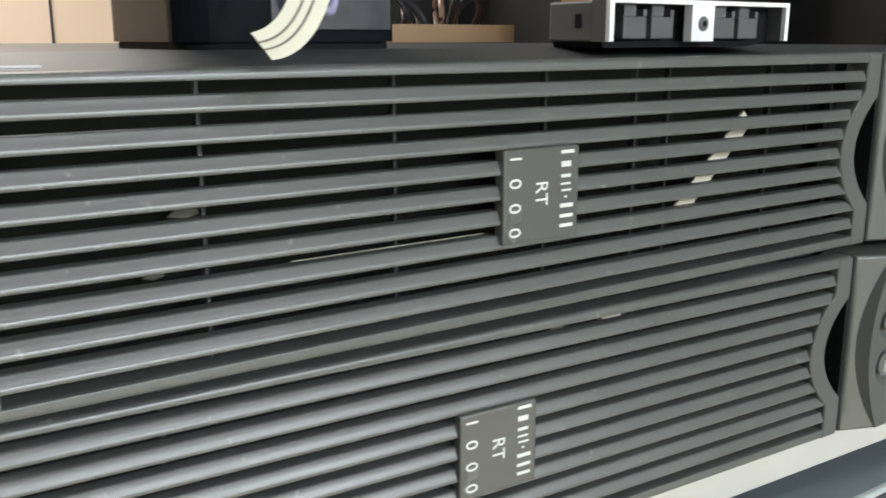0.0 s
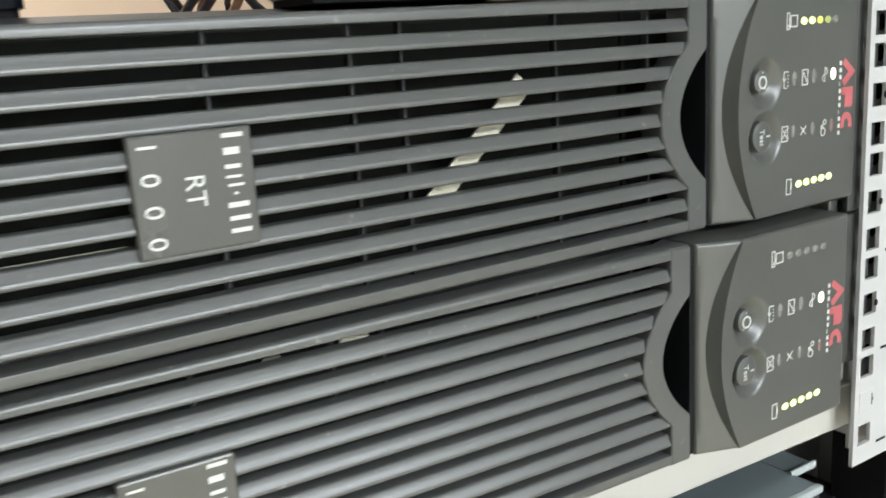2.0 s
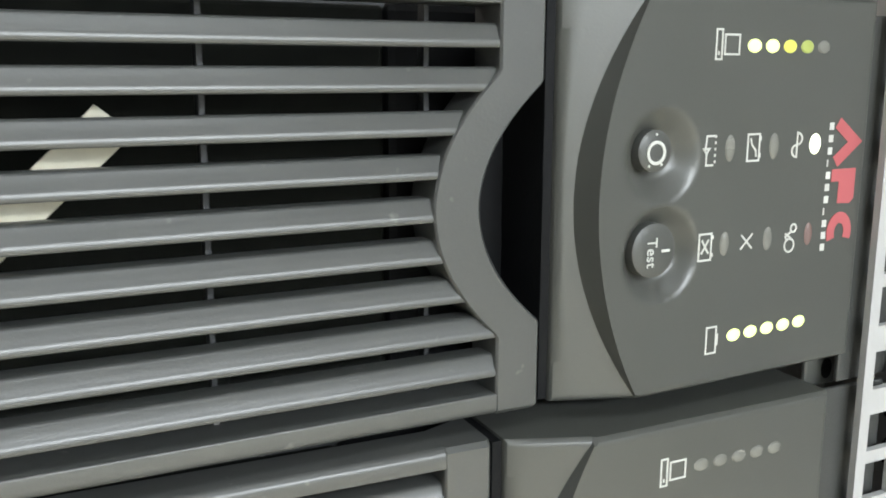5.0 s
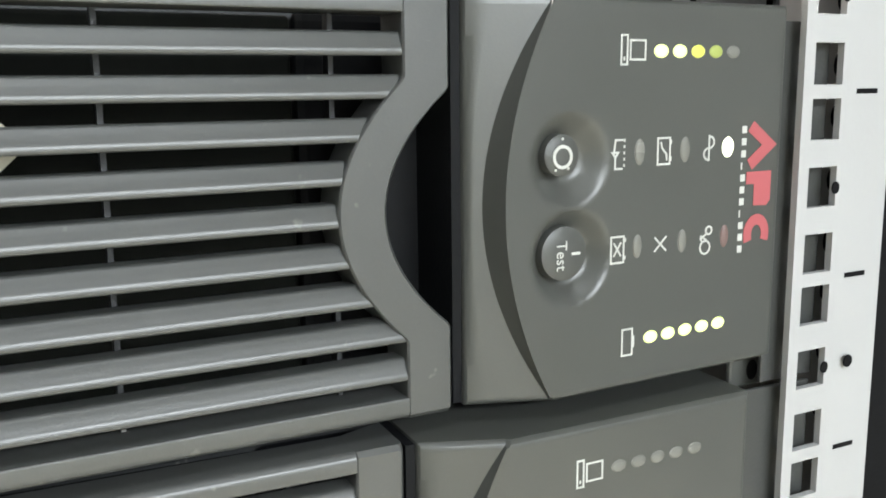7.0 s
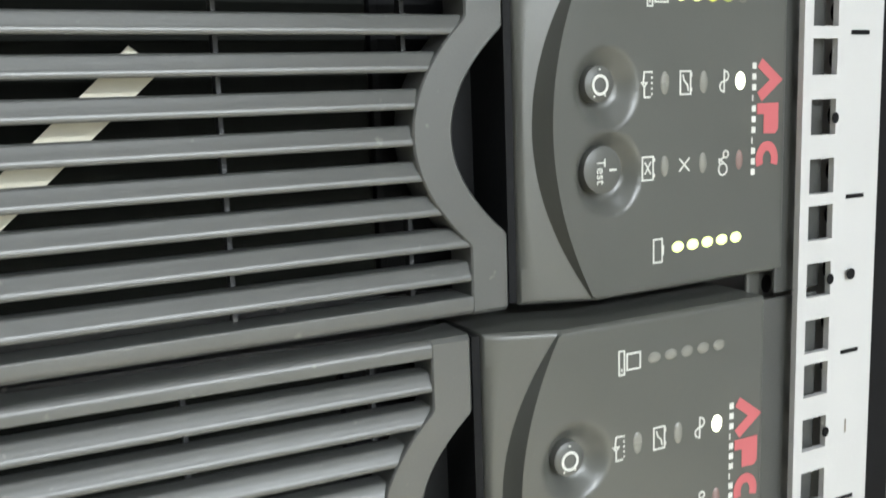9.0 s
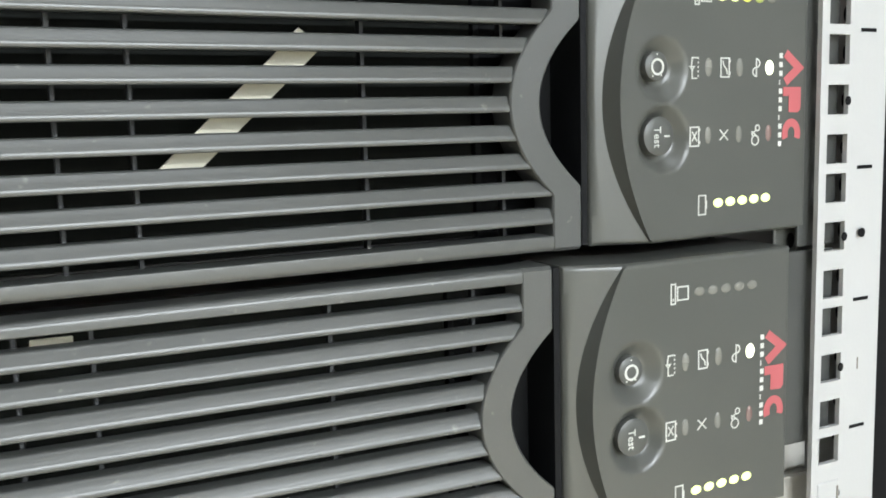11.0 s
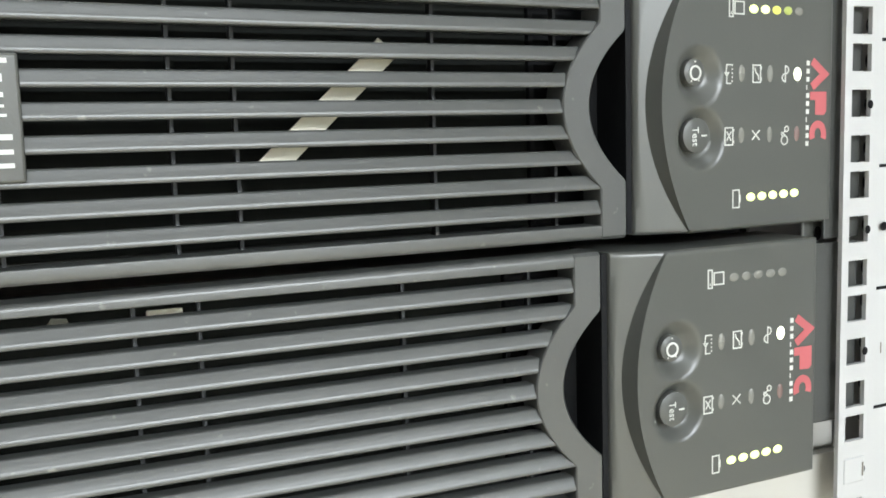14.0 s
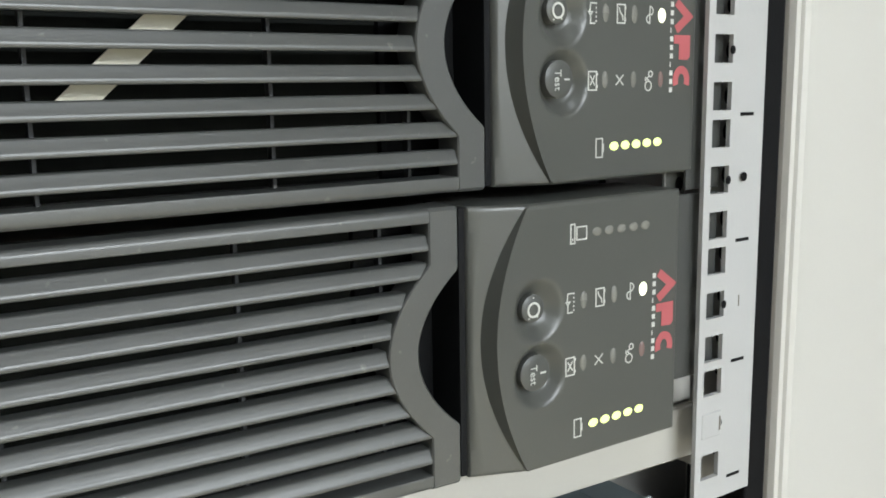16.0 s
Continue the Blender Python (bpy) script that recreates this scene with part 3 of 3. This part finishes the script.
tagged(thing("dark_equipment", box(-0.03, 0.47, 0.02, 0.5, -0.30, -0.0650, 0.003), M_DARKMETAL), "dark equipment front low in the rack", "equipment")

# cabinet shell
tagged(thing("cabinet_side", box(0.5240, 0.5260, 0.0605, 0.75, -1.0, 1.0), M_DARKMETAL), "black cabinet side sheet", "cabinet side", kind="structure")
tagged(thing("cabinet_side", box(-0.0640, -0.0620, 0.30, 0.75, -1.0, 0.0), M_DARKMETAL), "black cabinet side sheet", "cabinet side", kind="structure")
post_bm = bmesh.new()
for a, b, c, d in ((0.4430, 0.4478, -0.6, 0.42), (0.4520, 0.4785, -0.6, 0.42), (0.4835, 0.4960, -0.6, 0.42), (0.4478, 0.4520, -0.6, 0.1795), (0.4478, 0.4520, 0.1835, 0.1985), (0.4478, 0.4520, 0.2030, 0.42), (0.4785, 0.4835, -0.6, 0.1790), (0.4785, 0.4835, 0.1840, 0.1985), (0.4785, 0.4835, 0.2035, 0.42)):
    box(a, b, 0.063, 0.065, c, d, bm=post_bm)
tagged(thing("inner_post", post_bm, M_RAIL), "white inner cabinet post with punched holes", "rack post", kind="structure")
# added sheet: stands in for the shade seen through the post's holes
tagged(thing("post_hole_shade", box(0.4440, 0.4950, 0.0680, 0.0700, -0.6, 0.42), M_BLACK), "added black sheet that darkens the inner post's holes", "liner", kind="structure")
# added dark sheet in place of the dark clutter at the back
tagged(thing("rear_dark_backing", box(0.4400, 0.5230, 0.600, 0.602, -1.0, 1.0), M_DARKMETAL), "added dark backing that stands in for the dark rear", "cabinet sheet", kind="structure")
tagged(thing("rear_post", box(0.4900, 0.5120, 0.195, 0.215, -1.0, 1.0, 0.001), M_DARKMETAL), "dark rear cabinet post", "rack post", kind="structure")

# ---- things on top of the upper unit ----
TOP = Z1 + 0.0025
SIT = TOP + 0.0002
gloss = tagged(new("black_box"), "glossy black plastic box standing on the unit", "electronics box")


def rounded(x0, x1, y0, y1, r, n=8):
    pts = []
    for cx, cy, a in ((x0 + r, y0 + r, 180), (x1 - r * 0.3, y0 + r * 0.3, 270), (x1 - r * 0.3, y1 - r * 0.3, 0), (x0 + r, y1 - r, 90)):
        q = r if cx < (x0 + x1) / 2 else r * 0.3
        pts += [(cx + q * math.cos(radians(a + 90 * k / n)), cy + q * math.sin(radians(a + 90 * k / n))) for k in range(n + 1)]
    return pts


def upright(points, z0, z1, bm=None):
    """A plan outline in x and y drawn up from z0 to z1."""
    bm = bm or bmesh.new()
    low = [bm.verts.new((x, y, z0)) for x, y in points]
    high = [bm.verts.new((x, y, z1)) for x, y in points]
    bm.faces.new(low)
    bm.faces.new(high)
    for i in range(len(points)):
        j = (i + 1) % len(points)
        bm.faces.new((low[i], low[j], high[j], high[i]))
    return bm


part("shell", upright(rounded(0.052, 0.1262, 0.058, 0.146, 0.014), SIT + 0.0022, SIT + 0.20), M_GLOSS, gloss)
part("foot_plate", upright(rounded(0.0535, 0.1250, 0.0600, 0.1445, 0.013), TOP, SIT + 0.0022), M_BLACK, gloss)
part("front_window", box(0.0800, 0.1235, 0.0572, 0.0579, SIT + 0.006, SIT + 0.19, 0.0002), M_SMOKE, gloss, "smoky grey glossy front window")
# white piece added in place of a highlight on the glossy corner
part("white_glint", box(0.0610, 0.0620, 0.0612, 0.0630, SIT + 0.004, SIT + 0.0085, 0.0003), M_RAIL, gloss, "small white piece standing for a highlight")

switch = tagged(new("network_switch"), "grey network switch with a silver face and port openings", "network switch")
sx0, sx1, sy, sz0, sz1 = 0.1960, 0.2985, 0.0274, SIT + 0.0020, SIT + 0.0172
sh = box(sx0 + 0.001, sx1 - 0.001, sy + 0.010, sy + 0.034, sz0, sz1 - 0.0006, 0.0008)
box(sx0 + 0.0004, sx0 + 0.0020, sy + 0.0021, sy + 0.0099, sz0, sz1 - 0.0004, bm=sh)
box(sx1 - 0.0020, sx1 - 0.0004, sy + 0.0021, sy + 0.0099, sz0, sz1 - 0.0004, bm=sh)
box(sx0 + 0.0021, sx1 - 0.0021, sy + 0.0021, sy + 0.0099, sz1 - 0.0015, sz1 - 0.0004, bm=sh)
part("shell", sh, M_SWITCHSIDE, switch)
fb = bmesh.new()
box(sx0, sx1, sy, sy + 0.002, sz1 - 0.0016, sz1, bm=fb)
box(sx0, sx0 + 0.0022, sy, sy + 0.002, sz0, sz1 - 0.0016, bm=fb)
box(sx1 - 0.0022, sx1, sy, sy + 0.002, sz0, sz1 - 0.0016, bm=fb)
box(0.2392, 0.2518, sy, sy + 0.004, sz0, sz1 - 0.0016, bm=fb)
part("face", fb, M_SWITCH, switch, "silver face frame")
for x0 in (0.2060, 0.2205, 0.2560, 0.2705):
    port = box(x0, x0 + 0.0118, sy + 0.003, sy + 0.0084, sz0 + 0.0010, sz0 + 0.0090, 0.0004)
    box(x0, x0 + 0.0062, sy + 0.0031, sy + 0.0083, sz0 + 0.0091, sz1 - 0.0020, bm=port)
    box(x0 + 0.0100, x0 + 0.0118, sy + 0.0031, sy + 0.0083, sz0 + 0.0091, sz1 - 0.0036, bm=port)
    part("port", port, M_PORT, switch, "grey notched port")
part("screw", disc(0.2455, (sz0 + sz1) / 2 - 0.001, 0.0028, 0.0028, 0.001, 20, sy - 0.0004, 0.0004), M_PORT, switch, "round grey screw")
# black disc for the shaded inside of the screw's socket
part("screw_socket", disc(0.2455, (sz0 + sz1) / 2 - 0.001, 0.0011, 0.0011, 0.0004, 12, sy - 0.0010, 0.0), M_BLACK, switch)
# black wedge between the case top and the switch
part("black_base", prism([(sx0 + 0.003, TOP), (sx1 - 0.020, TOP), (sx1 - 0.004, sz0), (sx0 + 0.002, sz0)], sy + 0.006, sy + 0.033), M_BLACK, switch, "plain black wedge under the switch")
# black sheet behind the ports, the opening's shade put into colour
part("recess", box(sx0 + 0.0026, sx1 - 0.0026, sy + 0.0085, sy + 0.0098, sz0, sz1 - 0.0018), M_BLACK, switch)
# black block instead of a shaded vent opening
part("side_vent", box(sx0 + 0.0006, sx0 + 0.0012, sy + 0.016, sy + 0.019, sz0 + 0.005, sz0 + 0.010), M_BLACK, switch)

tray_bm = box(0.289, 0.475, 0.430, 0.433, TOP, SIT + 0.0145, 0.0006)
box(0.289, 0.475, 0.545, 0.548, TOP, SIT + 0.0145, 0.0006, bm=tray_bm)
box(0.289, 0.292, 0.4332, 0.5448, TOP, SIT + 0.0145, 0.0006, bm=tray_bm)
box(0.472, 0.475, 0.4332, 0.5448, TOP, SIT + 0.0145, 0.0006, bm=tray_bm)
box(0.2922, 0.4718, 0.4332, 0.5448, TOP, TOP + 0.003, bm=tray_bm)
board = tagged(thing("cardboard_tray", tray_bm, M_CARD), "shallow brown cardboard tray holding dark cables", "cardboard tray")
for k in range(9):
    x = 0.305 + 0.0195 * k
    high, lean = 0.030 + 0.012 * ((k * 7) % 5) / 4, 0.012 * ((k * 3) % 4 - 1.5)
    loop = [(x + 0.5 * lean * math.sin(a) + 0.011 * math.cos(a), 0.470 + 0.022 * math.cos(a + k) + 0.006 * (k % 3), SIT + 0.006 + high * (0.5 + 0.5 * math.sin(a))) for a in [radians(-95 + 370 * q / 22) for q in range(23)]]
    tagged(thing("cable", tube(loop, 0.0036 if k % 3 else 0.0026, 10), M_CABLE if k % 4 != 2 else M_BROWNCABLE, True), "brown coiled cable lying in a cardboard tray" if k % 4 == 2 else "dark coiled cable lying in a cardboard tray", "cable", "cables in the tray")
tagged(thing("violet_cable", tube([(0.084 + 0.0014 * i, 0.050 - 0.006 * math.sin(i * 0.3), SIT + 0.024 - 0.013 * math.sin(i * 0.24)) for i in range(14)], 0.0014), M_BLUECABLE, True), "thin violet cable hanging before the black box", "cable")

# cable tag: a bent strip of printed paper leaning on the box
tag = tagged(new("cable_tag"), "bent cream paper cable tag with faint printed lines", "cable tag")


def strip(a, b, lift, mat, name):
    """A curved band between the outer and inner edge of the tag."""
    def bend(p, q, r, u):
        return p * (1 - u) ** 2 + 2 * q * u * (1 - u) + r * u * u

    bm = bmesh.new()
    rows = []
    for i in range(15):
        u = i / 14
        out = (bend(0.0545, 0.0705, 0.0790, u), bend(0.1770, 0.1778, 0.2010, u))
        inn = (bend(0.0492, 0.0615, 0.0668, u), bend(0.1836, 0.1855, 0.2010, u))
        yy = 0.0005 + 0.010 * u - lift
        ends = [(out[0] + (inn[0] - out[0]) * w, out[1] + (inn[1] - out[1]) * w) for w in (a, b)]
        rows.append([bm.verts.new((x, yy, z)) for x, z in ends] + [bm.verts.new((x, yy + 0.0003, z)) for x, z in ends[::-1]])
    for r, s in zip(rows, rows[1:]):
        for i in range(4):
            j = (i + 1) % 4
            bm.faces.new((r[i], r[j], s[j], s[i]))
    bm.faces.new(rows[0])
    bm.faces.new(rows[-1][::-1])
    part(name, bm, mat, tag, smooth=True)


strip(0.0, 1.0, 0.0, M_PAPER, "paper")
strip(0.36, 0.42, 0.0004, M_PRINT, "printed_line")
strip(0.62, 0.68, 0.0004, M_PRINT, "printed_line")

# ---- room ----
tagged(thing("carton", box(0.4480, 0.5200, 0.30, 0.34, TOP, SIT + 0.22, 0.002), M_CARD), "brown cardboard carton standing at the back", "carton")
tagged(thing("wall_back", box(-2.2, 2.2, 2.39, 2.44, -1.1, 1.5), M_WALL), "peach painted wall", "wall", kind="structure")
tagged(thing("wall_joint", box(0.498, 0.504, 2.384, 2.389, -1.1, 1.5), M_DARKMETAL), "dark vertical joint in the wall", "trim", kind="structure")
# added walls out of view: pale in front, dark at the sides, to shape reflections
tagged(thing("wall_front", box(-2.2, 2.2, -3.65, -3.6, -1.1, 1.5), M_FRONTWALL), "unseen plain painted wall", "wall", kind="structure")
tagged(thing("wall_left", box(-2.25, -2.2, -3.65, 2.5, -1.1, 1.5), M_DARKWALL), "unseen dark wall that keeps side reflections dim", "wall", kind="structure")
tagged(thing("wall_right", box(2.2, 2.25, -3.65, 2.5, -1.1, 1.5), M_DARKWALL), "unseen dark wall that keeps side reflections dim", "wall", kind="structure")
tagged(thing("wall_far", box(-2.2, 2.2, 2.45, 2.5, -1.1, 1.5), M_ROOM), "unseen plain painted wall", "wall", kind="structure")
# unseen floor, kept pale and warm so it bounces light upwards
tagged(thing("floor", box(-2.25, 2.25, -3.65, 2.5, -1.15, -1.1), M_FLOOR), "beige floor", "floor", kind="structure")
tagged(thing("ceiling", box(-2.25, 2.25, -3.65, 2.5, 1.5, 1.55), M_ROOM), "plain ceiling", "ceiling", kind="structure")
